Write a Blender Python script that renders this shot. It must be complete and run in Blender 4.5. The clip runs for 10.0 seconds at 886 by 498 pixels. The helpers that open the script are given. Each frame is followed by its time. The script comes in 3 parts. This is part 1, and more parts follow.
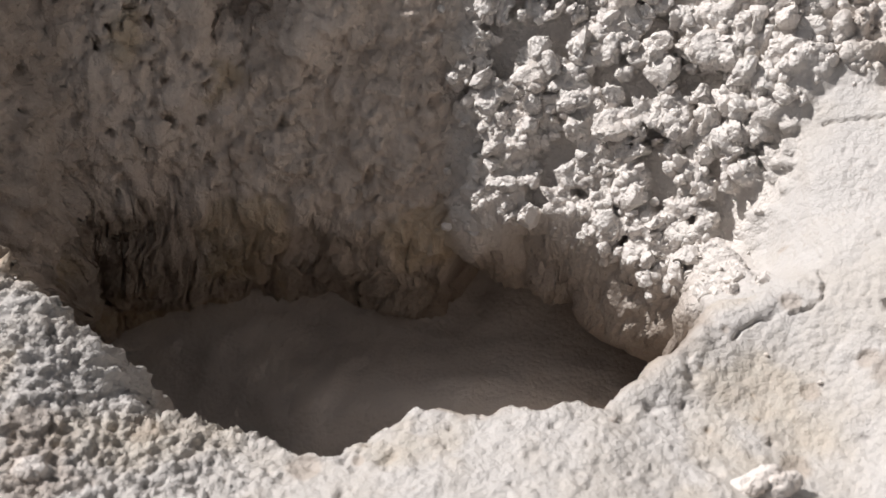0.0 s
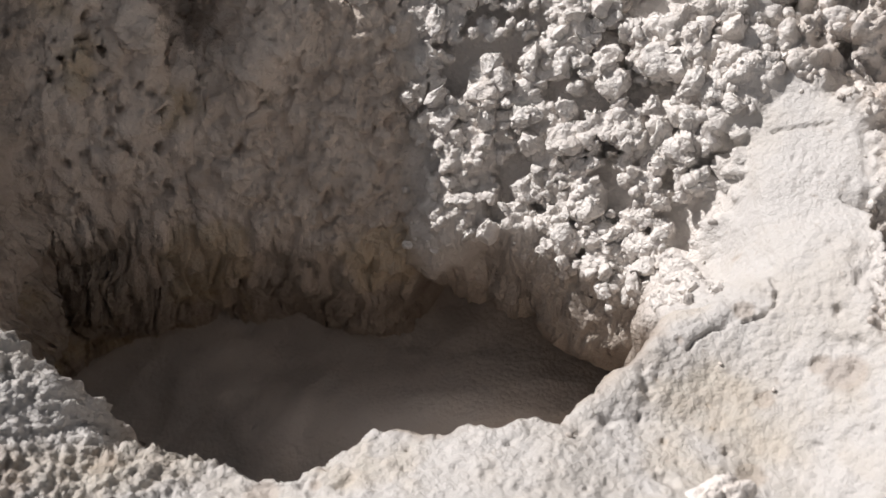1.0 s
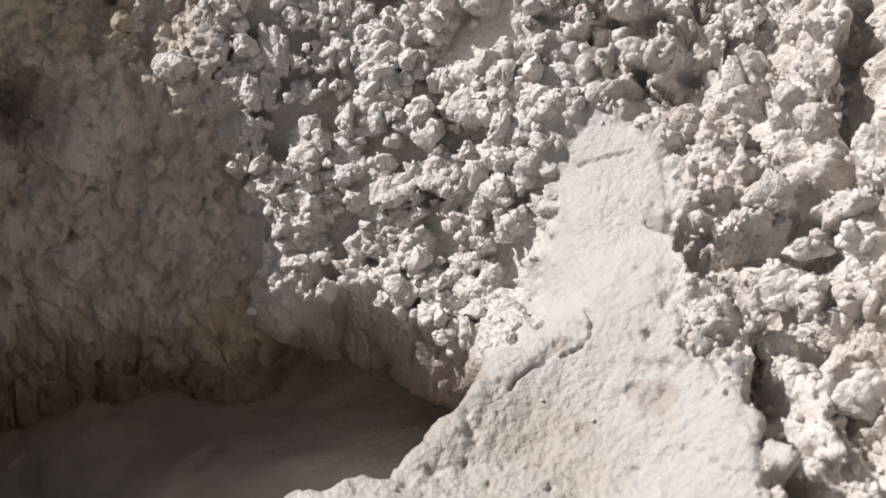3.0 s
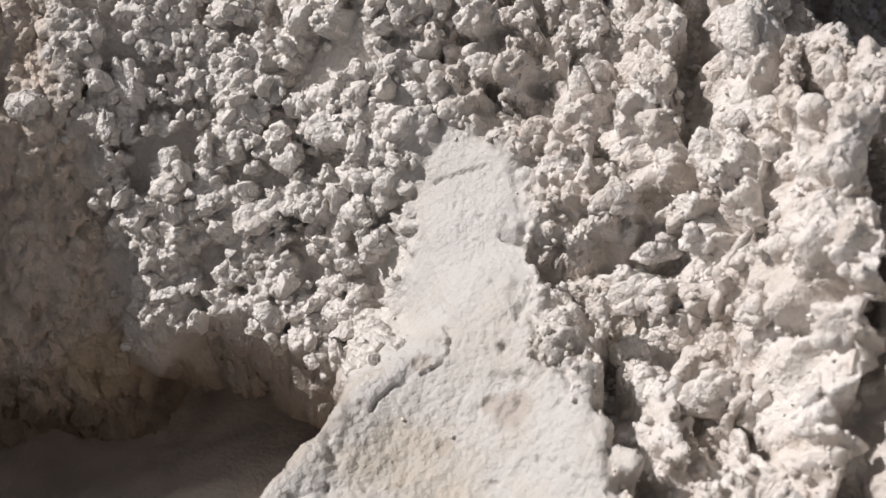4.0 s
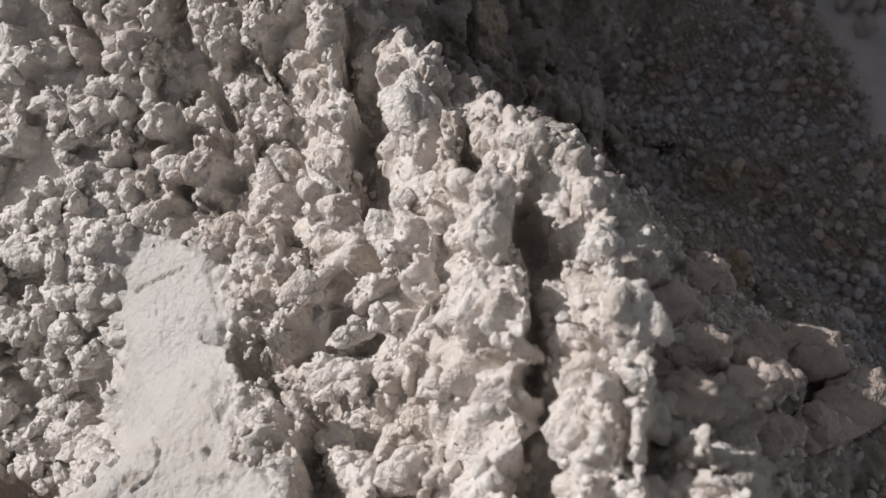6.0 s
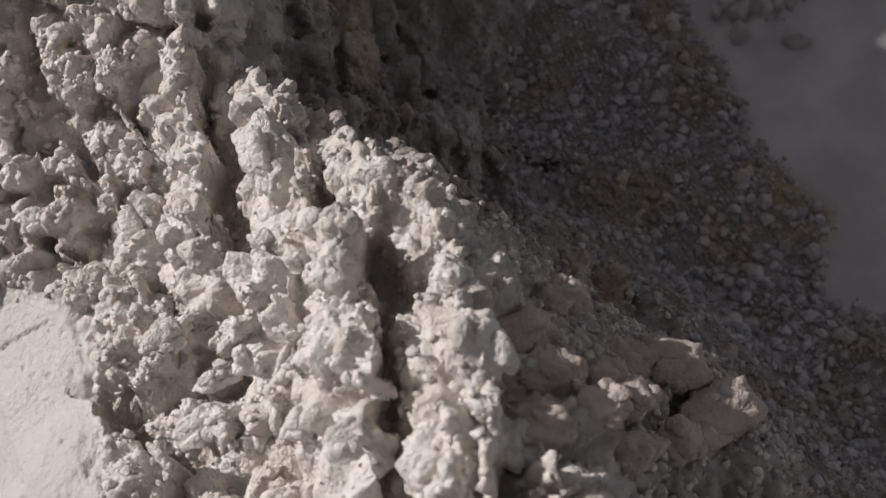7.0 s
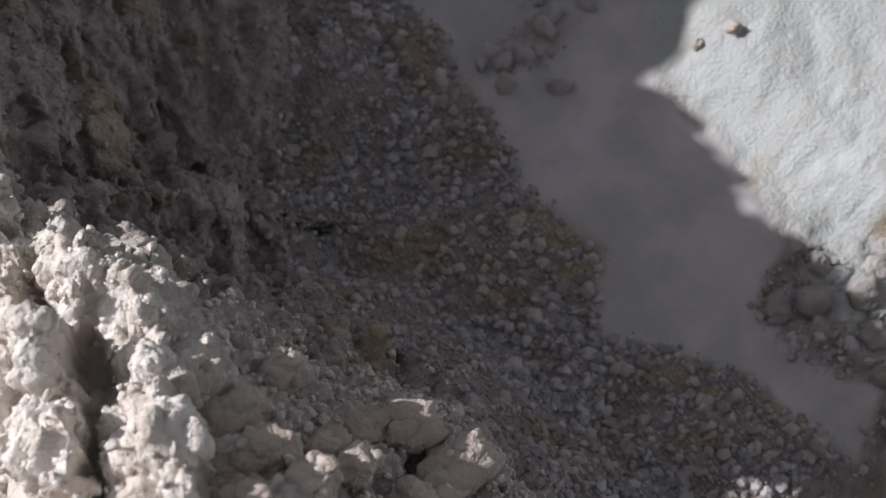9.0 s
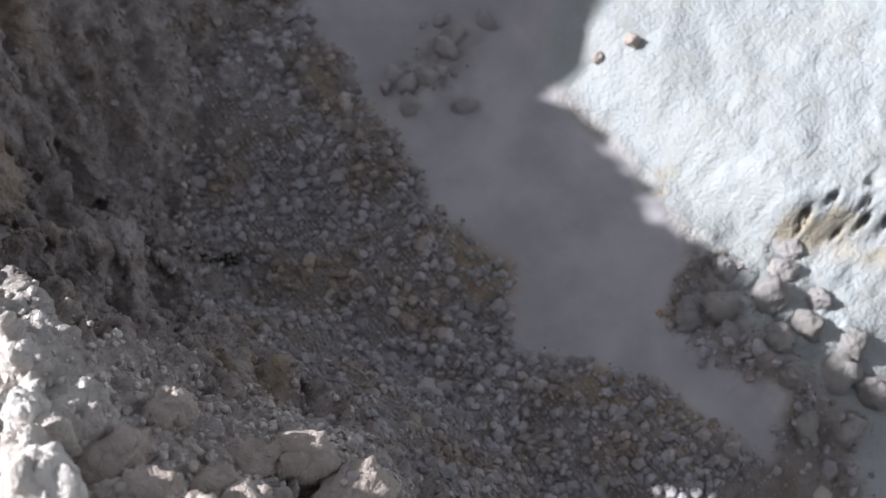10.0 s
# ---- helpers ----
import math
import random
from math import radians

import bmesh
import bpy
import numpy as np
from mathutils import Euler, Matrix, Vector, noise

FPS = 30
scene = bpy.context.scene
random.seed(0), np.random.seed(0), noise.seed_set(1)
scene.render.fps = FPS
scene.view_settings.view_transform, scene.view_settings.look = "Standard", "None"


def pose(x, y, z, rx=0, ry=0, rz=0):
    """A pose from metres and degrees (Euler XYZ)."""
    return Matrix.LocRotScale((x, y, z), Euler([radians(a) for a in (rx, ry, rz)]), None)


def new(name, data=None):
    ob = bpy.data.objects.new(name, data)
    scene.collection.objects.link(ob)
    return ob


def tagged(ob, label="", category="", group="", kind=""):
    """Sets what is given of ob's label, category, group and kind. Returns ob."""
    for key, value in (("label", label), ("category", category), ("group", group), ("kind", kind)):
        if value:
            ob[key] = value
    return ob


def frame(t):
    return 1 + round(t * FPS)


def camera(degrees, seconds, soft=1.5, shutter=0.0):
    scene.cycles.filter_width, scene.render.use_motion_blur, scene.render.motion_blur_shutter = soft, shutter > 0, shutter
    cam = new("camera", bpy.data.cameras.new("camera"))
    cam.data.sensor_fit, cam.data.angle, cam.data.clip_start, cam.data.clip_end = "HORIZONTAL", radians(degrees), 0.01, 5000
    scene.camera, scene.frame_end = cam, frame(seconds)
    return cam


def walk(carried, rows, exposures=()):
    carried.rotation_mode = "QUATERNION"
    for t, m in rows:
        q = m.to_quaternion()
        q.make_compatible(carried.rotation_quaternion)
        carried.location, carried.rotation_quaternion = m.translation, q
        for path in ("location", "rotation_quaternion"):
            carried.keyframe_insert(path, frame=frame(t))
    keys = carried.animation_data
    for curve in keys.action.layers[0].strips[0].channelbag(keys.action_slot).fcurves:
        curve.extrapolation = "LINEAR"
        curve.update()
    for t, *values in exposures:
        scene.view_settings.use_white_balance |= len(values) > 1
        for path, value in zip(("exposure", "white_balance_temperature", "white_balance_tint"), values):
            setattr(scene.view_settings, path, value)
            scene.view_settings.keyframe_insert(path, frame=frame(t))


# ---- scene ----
cam = camera(41.8, 10.0)
cam.data.dof.use_dof, cam.data.dof.focus_distance, cam.data.dof.aperture_fstop = True, 2.2, 3.3
METRES, EYE, TILT, LEAN, TURN = 1.3, 1.72, -60.0, 0.0, 0.0
ROWS = [
    (0.0, 0.0, 0.0, 0.0, -0.0, 0.0, -0.0),
    (0.5, 0.0188, -0.0039, 0.0072, -0.12, 0.18, 0.89),
    (1.0, 0.0493, -0.0081, 0.0154, -0.42, 0.37, 2.0),
    (1.5, 0.0881, -0.0138, 0.0243, -0.92, 0.58, 3.74),
    (2.0, 0.1339, -0.0209, 0.0309, -1.38, 1.07, 5.39),
    (3.5, 0.283, -0.0409, 0.0246, -3.96, 2.01, 10.15),
    (4.0, 0.3484, -0.0482, 0.0208, -5.43, 1.99, 12.04),
    (4.5, 0.4155, -0.0595, 0.0218, -7.03, 2.3, 14.19),
    (5.0, 0.4743, -0.0738, 0.022, -8.7, 2.44, 16.3),
    (5.5, 0.5293, -0.0878, 0.0203, -10.37, 2.44, 18.16),
    (7.0, 0.6879, -0.13, -0.0016, -14.84, 1.99, 23.8),
    (7.5, 0.7372, -0.1464, -0.0149, -16.39, 1.9, 25.27),
    (8.0, 0.7862, -0.1646, -0.0288, -18.13, 1.92, 26.48),
    (8.5, 0.8294, -0.1812, -0.0479, -19.95, 1.73, 27.87),
    (9.0, 0.8683, -0.197, -0.0677, -21.58, 1.43, 29.23),
    (9.5, 0.9069, -0.2138, -0.0855, -23.06, 1.1, 30.68),
    (10.0, 0.9431, -0.2301, -0.1002, -24.45, 0.75, 32.17),
]
EXPOSURES = [(0.0, 0.42, 6400, 12), (3.5, 0.27, 6400, 12), (5.5, 0.04, 6400, 12), (7.5, -0.07, 6400, 13), (8.5, 0.12, 6220, 12), (9.0, 0.42, 6250, 13), (10.0, 0.98, 5950, 11)]
walk(cam, [(t, pose(0, 0, EYE, TILT, LEAN, TURN) @ pose(METRES * x, METRES * y, METRES * z, 90 + pitch, roll, yaw)) for t, x, y, z, yaw, pitch, roll in ROWS], EXPOSURES)

# ---- light ----
SUN_FROM = Vector((-0.76, 0.65, 0.0)).normalized()      # plan direction towards the sun
SUN_UP = 34.0
sun = new("sun", bpy.data.lights.new("sun", "SUN"))
sun.data.energy, sun.data.angle, sun.data.color = 3.55, radians(0.55), (1.0, 0.97, 0.94)
sun_way = Vector((SUN_FROM.x * math.cos(radians(SUN_UP)), SUN_FROM.y * math.cos(radians(SUN_UP)), math.sin(radians(SUN_UP))))
sun.matrix_world = Matrix.Translation((0, 0, 20)) @ sun_way.to_track_quat("Z", "Y").to_matrix().to_4x4()

world = bpy.data.worlds.new("sky")
scene.world = world
world.use_nodes = True
sky = world.node_tree.nodes.new("ShaderNodeTexSky")
sky.sky_type, sky.sun_disc = "NISHITA", False
sky.sun_elevation, sky.sun_rotation = radians(SUN_UP), math.atan2(SUN_FROM.x, SUN_FROM.y)
sky.altitude, sky.dust_density = 500.0, 3.0
background = world.node_tree.nodes["Background"]
background.inputs["Strength"].default_value = 0.054
dusty = world.node_tree.nodes.new("ShaderNodeHueSaturation")      # a hazy, steamy sky
dusty.inputs["Saturation"].default_value = 0.16
world.node_tree.links.new(sky.outputs["Color"], dusty.inputs["Color"])
world.node_tree.links.new(dusty.outputs["Color"], background.inputs["Color"])


# ---- numbers: noise over arrays of points ----
def hash3(i, j, k, seed):
    n = (i * 73856093) ^ (j * 19349663) ^ (k * 83492791) ^ (seed * 2654435761)
    n = (n ^ (n >> 13)) * 1274126177 & 0x7FFFFFFF
    n = (n ^ (n >> 15)) * 668265263 & 0x7FFFFFFF
    return ((n ^ (n >> 12)) & 0xFFFFF) / 1048575.0


def smooth_noise(p, size, seed=0):
    """Value noise from -1 to 1 at points p (n x 3)."""
    q = p / size
    c = np.floor(q).astype(np.int64)
    f = q - c
    f = f * f * f * (f * (f * 6 - 15) + 10)
    out = np.zeros(len(p))
    for a in (0, 1):
        wx = f[:, 0] if a else 1 - f[:, 0]
        for b in (0, 1):
            wy = f[:, 1] if b else 1 - f[:, 1]
            for d in (0, 1):
                wz = f[:, 2] if d else 1 - f[:, 2]
                out += wx * wy * wz * hash3(c[:, 0] + a, c[:, 1] + b, c[:, 2] + d, seed)
    return out * 2 - 1


def fractal(p, size, seed=0, octaves=4, gain=0.5):
    out, amp = np.zeros(len(p)), 1.0
    for o in range(octaves):
        out += amp * smooth_noise(p + 7.3 * o, size / 2 ** o, seed + o)
        amp *= gain
    return out


def cells(p, size, seed=0, jitter=0.9):
    """Nearest and second nearest distance to scattered seeds (in cell sizes), and a random number for the nearest seed."""
    q = p / size
    c = np.floor(q).astype(np.int64)
    f1, f2, who = np.full(len(p), 9.0), np.full(len(p), 9.0), np.zeros(len(p))
    for a in (-1, 0, 1):
        for b in (-1, 0, 1):
            for d in (-1, 0, 1):
                i, j, k = c[:, 0] + a, c[:, 1] + b, c[:, 2] + d
                r = hash3(i, j, k, seed + 3)
                sx = i + 0.5 + jitter * (hash3(i, j, k, seed) - 0.5)
                sy = j + 0.5 + jitter * (hash3(i, j, k, seed + 1) - 0.5)
                sz = k + 0.5 + jitter * (hash3(i, j, k, seed + 2) - 0.5)
                dist = np.sqrt((q[:, 0] - sx) ** 2 + (q[:, 1] - sy) ** 2 + (q[:, 2] - sz) ** 2)
                near = dist < f1
                f2 = np.where(near, f1, np.minimum(f2, dist))
                who = np.where(near, r, who)
                f1 = np.where(near, dist, f1)
    return f1, f2, who


def ramp(v, a, b):
    t = np.clip((v - a) / (b - a), 0, 1)
    return t * t * (3 - 2 * t)


def soft_max(a, b, k):
    return 0.5 * (a + b + np.sqrt((a - b) ** 2 + k * k))


def soft_min(a, b, k):
    return -soft_max(-a, -b, k)


def bell(x, y, cx, cy, rx, ry, turn=0.0):
    c, s = math.cos(radians(turn)), math.sin(radians(turn))
    u, v = (x - cx) * c + (y - cy) * s, -(x - cx) * s + (y - cy) * c
    return np.exp(-(u / rx) ** 2 - (v / ry) ** 2)


def inside(x, y, outline):
    """Signed distance to a closed outline, positive inside."""
    best, odd = np.full(x.shape, 1e9), np.zeros(x.shape, bool)
    for (ax, ay), (bx, by) in zip(outline, outline[1:] + outline[:1]):
        ex, ey = bx - ax, by - ay
        t = np.clip(((x - ax) * ex + (y - ay) * ey) / (ex * ex + ey * ey), 0, 1)
        best = np.minimum(best, np.hypot(x - ax - t * ex, y - ay - t * ey))
        cross = (ay > y) != (by > y)
        at = ax + (y - ay) * ex / (ey if ey else 1e-9)
        odd ^= cross & (x < at)
    return np.where(odd, best, -best)


# ---- the plan ----
MUD = -0.80                              # level of the boiling mud in the pit
PIT = [(-0.78, 0.95), (-0.64, 0.83), (-0.53, 0.77), (-0.46, 0.68), (-0.30, 0.668), (-0.18, 0.64), (-0.04, 0.712), (0.06, 0.695),
       (0.26, 0.698), (0.31, 0.745), (0.40, 0.80), (0.475, 0.89), (0.485, 1.03), (0.40, 1.11), (0.30, 1.20), (0.18, 1.27), (0.06, 1.255), (-0.05, 1.245),
       (-0.25, 1.30), (-0.42, 1.30), (-0.57, 1.295), (-0.74, 1.27)]
STREAM = [(2.95, 2.9), (2.80, 2.1), (2.77, 1.68), (2.70, 1.43), (2.74, 1.12), (2.60, 0.93), (2.72, 0.82), (2.86, 0.60), (2.84, 0.46), (2.95, 0.28),
          (3.09, 0.37), (3.04, 0.47), (2.99, 0.56), (2.99, 0.75), (3.10, 0.80), (3.20, 0.84), (3.27, 1.2), (3.24, 1.6), (3.55, 1.75), (3.7, 2.9)]


CRACKS = [[(0.632, 0.945), (0.640, 0.918), (0.628, 0.888), (0.607, 0.874), (0.575, 0.866)], [(0.545, 0.862), (0.52, 0.858), (0.493, 0.843), (0.478, 0.826)],
          [(0.685, 1.238), (0.735, 1.231), (0.777, 1.222)]]
# rusty pits: place and radius
SPOTS = [(0.466, 0.843, 0.010), (0.578, 0.889, 0.022), (0.580, 0.724, 0.012), (0.413, 0.660, 0.011), (0.419, 0.774, 0.006), (0.450, 0.786, 0.006), (0.699, 0.742, 0.022), (0.528, 0.592, 0.022),
         (0.670, 0.766, 0.014), (0.497, 0.728, 0.006), (0.602, 1.027, 0.007), (-0.584, 0.543, 0.031), (-0.569, 0.594, 0.014), (-0.620, 0.572, 0.018), (-0.612, 0.634, 0.034), (-0.129, 0.600, 0.010),
         (-0.209, 0.587, 0.017), (-0.466, 0.662, 0.016), (0.495, 0.683, 0.007)]
# gullies between the fins of the ridge: depth, width of the sunny side, line
GULLIES = [(0.149, 0.077, [(1.294, 0.895), (1.245, 0.768), (1.182, 0.642), (1.148, 0.577), (1.109, 0.509), (1.07, 0.40)]),
           (0.135, 0.066, [(0.835, 0.966), (0.899, 0.857), (0.865, 0.754), (0.829, 0.674), (0.834, 0.55)]),
           (0.121, 0.066, [(1.196, 1.45), (1.165, 1.298), (1.128, 1.209), (1.105, 1.088)]),
           (0.108, 0.055, [(1.291, 1.229), (1.284, 1.09), (1.244, 0.972)]),
           (0.121, 0.066, [(1.37, 0.66), (1.344, 0.559), (1.296, 0.487), (1.246, 0.40)]),
           (0.095, 0.044, [(1.054, 0.80), (1.054, 0.734), (1.05, 0.653), (1.028, 0.555)]),
           (0.11, 0.05, [(0.83, 0.985), (0.846, 1.004), (0.9, 0.98), (0.987, 0.939), (1.035, 0.935)]),
           (0.081, 0.055, [(0.849, 1.354), (0.923, 1.283), (0.971, 1.194), (0.98, 1.10)]),
           (0.095, 0.055, [(0.898, 1.53), (0.985, 1.44), (0.995, 1.30)]),
           (0.081, 0.044, [(1.07, 1.50), (1.06, 1.38), (1.03, 1.26)]),
           (0.095, 0.044, [(1.17, 0.96), (1.13, 0.88), (1.08, 0.80)])]


def gullies(x, y):
    """How deep the gullies cut: sheer on the sunward side, easing off away from it."""
    out = np.zeros(x.shape)
    w = (np.abs(x - 1.1) < 0.45) & (np.abs(y - 0.95) < 0.65)
    px, py = x[w], y[w]
    px = px + 0.012 * np.sin(40 * py + 3 * np.sin(23 * px)) + 0.006 * np.sin(97 * py + 31 * px)
    py = py + 0.012 * np.sin(43 * px + 2)
    cut = np.zeros(px.shape)
    for depth, ease, line in GULLIES:
        best, side = np.full(px.shape, 9.0), np.zeros(px.shape)
        for (ax, ay), (bx, by) in zip(line, line[1:]):
            ex, ey = bx - ax, by - ay
            n = math.hypot(ex, ey)
            nx, ny = (-ey / n, ex / n) if -ey * 0.8 - ex * 0.6 > 0 else (ey / n, -ex / n)
            t = np.clip(((px - ax) * ex + (py - ay) * ey) / (n * n), 0, 1)
            d = np.hypot(px - ax - t * ex, py - ay - t * ey)
            side = np.where(d < best, np.sign((px - ax) * nx + (py - ay) * ny), side)
            best = np.minimum(best, d)
        cut = np.maximum(cut, 1.3 * depth * np.where(side > 0, np.exp(-(best / (0.76 * ease)) ** 1.5), ramp(0.022 - best, 0, 0.022)))
    out[w] = cut
    return out


# how far the unseen crest rises behind the ridge, fitted to its shadow's edge
RISE_Y = [1.50, 1.64, 1.69, 1.76, 1.9, 2.05, 2.2, 2.4, 2.63, 2.71, 2.76, 2.87, 2.96, 3.05, 3.13, 3.2, 3.31, 3.44, 3.52, 3.6, 3.71, 3.77, 3.83, 3.98, 4.4]
RISE = [0, 0.28, 0.5, 0.66, 0.72, 0.78, 0.8, 0.865, 0.93, 0.94, 0.94, 0.945, 0.96, 1.0, 1.05, 1.09, 1.11, 1.15, 1.18, 1.19, 1.21, 1.32, 1.52, 1.63, 2.1]


def crest_x(y):
    return 1.335 - 0.20 * np.maximum(0, y - 0.95)


def valley_z(x, y):
    return -0.72 - 0.12 * ramp(0.4 - y, 0, 0.4) + 0.14 * np.clip(y - 1.2, -3, 3) + 0.12 * np.clip(x - 2.6, -2, 3)


def wall_foot(y):
    """Where the shaded wall behind the ridge meets the valley floor."""
    return np.interp(y, [1.0, 1.37, 1.63, 1.89, 2.02, 2.37, 3.0], [1.95, 1.97, 2.04, 2.15, 2.30, 2.65, 3.1])


def bare_ground(x, y):
    """The land without its pit."""
    brow = np.maximum(0.90 + 0.5 * (x - 0.55), 0.85) + np.minimum(3 * np.maximum(0, 0.42 - x), 0.1)
    shelf = 0.60 * np.maximum(0, 0.70 - y) * ramp(y, -1.2, 0.3) + 0.02 * np.sin(5 * x) - 0.035 * ramp(x, 0.1, 0.4) - (1.25 + 3 * ramp(-x, -0.45, -0.3)) * np.maximum(0, y - brow)
    shelf = shelf + 0.055 * bell(x, y, -0.66, 0.70, 0.14, 0.22)
    slope = 0.10 + 0.60 * (x - 0.85) - 0.22 * (y - 1.05) - 0.17 * bell(x, y, 1.0, 0.66, 0.08, 0.26) + 0.10 * bell(x, y, 1.21, 0.6, 0.16, 0.28) + 0.05 * bell(x, y, 1.26, 0.95, 0.12, 0.18)
    slope = np.where(y > 1.05, slope + 0.26 * (y - 1.05), slope)
    slope = slope - 1.2 * np.maximum(0, 0.66 - x) * ramp(y, 0.88, 1.0)
    slope = slope + 0.09 * bell(x, y, 1.22, 1.62, 0.08, 0.06)
    near = soft_max(shelf, slope, 0.05)
    splashed = -0.165 + 0.46 * (x - 0.26) + 0.60 * (y - 1.44)
    wall = -0.06 - 0.22 * (x + 0.5) + 1.19 * (y - 1.52) + 0.05 * bell(x, y, -0.64, 1.42, 0.14, 0.16) - 0.03 * bell(x, y, -0.3, 1.45, 0.14, 0.14)
    back = soft_max(splashed, wall, 0.06)
    back = soft_min(back, 0.05 + 0.30 * (y - 1.75) + 0.8 * ramp(x, 0.45, 1.1) + 0.45 * np.maximum(0, -0.2 - x), 0.08)
    left = -0.35 + 2.5 * (-x - 0.72) + 0.5 * (y - 1.1)
    left = soft_min(left, 0.02 + 0.44 * ramp(y, 1.05, 1.75), 0.06)
    land = np.where(y < 1.0, soft_max(near, back - 3 * (1.0 - y), 0.05), soft_max(near, back, 0.05))
    land = soft_max(land, left, 0.06)
    # behind the ridge, out of view, the land climbs steeply to shade the valley
    land = soft_max(land, np.maximum(0.30 + 2.9 * (y - 1.72) - 2.2 * np.maximum(0, 0.95 - x), 0.30 + 10.0 * (y - 1.665) - 9 * np.maximum(0, 1.10 - x)), 0.05)
    land = soft_max(land, np.where(x > 0.3, 25 * (y - 2.10) - 12 * np.maximum(0, 0.9 - x), -3.0), 0.05)
    land = soft_min(land, 1.0 + 0.7 * ramp(x, 0.52, 0.62) * (1 - ramp(y, 2.3, 2.6)) + 1.8 * ramp(x - crest_x(y), -0.28, -0.05), 0.06)
    # the far side of the ridge, down to the valley
    d = x - crest_x(y)
    top = 0.48 - 0.10 * ramp(y, 0.95, 1.5) + np.interp(y, RISE_Y, RISE) - ramp(d, 0.05, 0.3) * np.interp(y, [1.58, 1.62, 1.68, 1.76, 1.86, 1.95], [0, 0.24, 0.36, 0.30, 0.06, 0]) + (0.025 * np.sin(19 * y) + 0.02 * np.sin(47 * y + 1)) * ramp(y, 1.7, 1.9)
    top = top + 0.065 * bell(x, y, 1.33, 0.82, 0.16, 0.36)
    fall = top - (1.65 + 1.15 * ramp(y, 1.6, 2.0)) * np.maximum(0, d) + 0.65 * np.maximum(0, d - 0.35)
    fall = fall + 0.27 * bell(x, y, 1.80, 0.50, 0.17, 0.24) + 0.08 * bell(x, y, 1.63, 0.70, 0.20, 0.26)
    fall = np.where(d > -0.3, fall, 9.0)
    land = soft_min(land, fall, 0.05)
    bank = valley_z(x, y) + 0.22 * np.maximum(0, x - 3.45 - 0.1 * (y - 1)) + 0.12 * ramp(y + 1.4 * (x - 3.5) + 0.04 * np.sin(17 * x), 0.60, 0.73) * ramp(x, 3.30, 3.50) + 1.0 * np.maximum(0, y - 3.3)
    bank = bank + 0.75 * np.clip(wall_foot(y) - x, 0, 0.8) * ramp(y, 1.35, 1.7) * ramp(x, 1.2, 1.5)
    bank = bank + 0.09 * bell(x, y, 2.4, 2.08, 0.2, 0.2) - 0.06 * bell(x, y, 2.05, 2.02, 0.15, 0.2)
    return soft_max(land, np.minimum(bank, 1.4), 0.06)


def pit_depth_in(x, y):
    """Distance inside the pit's ragged edge."""
    out = np.full(x.shape, -1.0)
    w = (np.abs(x + 0.15) < 0.95) & (np.abs(y - 1.0) < 0.6)
    p = np.stack([x[w], y[w], 0 * x[w]], -1)
    out[w] = inside(x[w], y[w], PIT) + (0.016 - 0.011 * ramp(y[w], 1.0, 1.15)) * fractal(p, 0.10, 71, 3, 0.6)
    return out


def ground_z(x, y):
    z = bare_ground(x, y) - gullies(x, y)
    drop = ramp(pit_depth_in(x, y), -0.01, 0.07)
    return z + (-0.95 - z) * drop


def axis(pieces):
    """A row of coordinates from stretches (start, end, step)."""
    out = [np.arange(a, b, s) for a, b, s in pieces]
    return np.concatenate(out)


FINE = 0.0036
far = 0.3 * 1.35 ** np.arange(1, 24)
xs = np.concatenate([-1.5 - far[::-1], axis([(-1.5, -1.1, 0.03), (-1.1, 1.95, FINE), (1.95, 4.4, 0.014), (4.4, 5.2, 0.05)]), 5.2 + far])
ys = np.concatenate([-1.0 - far[::-1], axis([(-1.0, 0.3, 0.04), (0.3, 1.9, FINE), (1.9, 2.9, 0.012), (2.9, 4.4, 0.06)]), 4.4 + far])
NX, NY = len(xs), len(ys)
gx, gy = np.meshgrid(xs, ys, indexing="ij")
lx, ly = np.diff(xs)[:, None], np.diff(ys)[None, :]
for _ in range(18):                       # draw the mesh together where the land is steep
    gz = ground_z(gx, gy)
    wx = np.sqrt(np.diff(gx, axis=0) ** 2 + np.diff(gy, axis=0) ** 2 + np.diff(gz, axis=0) ** 2) / lx
    wy = np.sqrt(np.diff(gx, axis=1) ** 2 + np.diff(gy, axis=1) ** 2 + np.diff(gz, axis=1) ** 2) / ly
    wx, wy = np.clip(wx, 0.5, 6) / lx, np.clip(wy, 0.5, 6) / ly
    a, b, c, d = wx[:-1, 1:-1], wx[1:, 1:-1], wy[1:-1, :-1], wy[1:-1, 1:]
    for g in (gx, gy):
        m = (a * g[:-2, 1:-1] + b * g[2:, 1:-1] + c * g[1:-1, :-2] + d * g[1:-1, 2:]) / (a + b + c + d)
        core = (np.abs(gx[1:-1, 1:-1] - 1.8) < 3.0) & (np.abs(gy[1:-1, 1:-1] - 1.5) < 2.3)
        g[1:-1, 1:-1] += np.where(core, 0.7 * (m - g[1:-1, 1:-1]), 0)
gz = ground_z(gx, gy)
land = np.stack([gx, gy, gz], -1)


def normals(g):
    u, v = np.gradient(g, axis=0), np.gradient(g, axis=1)
    n = np.cross(u, v)
    return n / np.maximum(np.linalg.norm(n, axis=-1, keepdims=True), 1e-9)


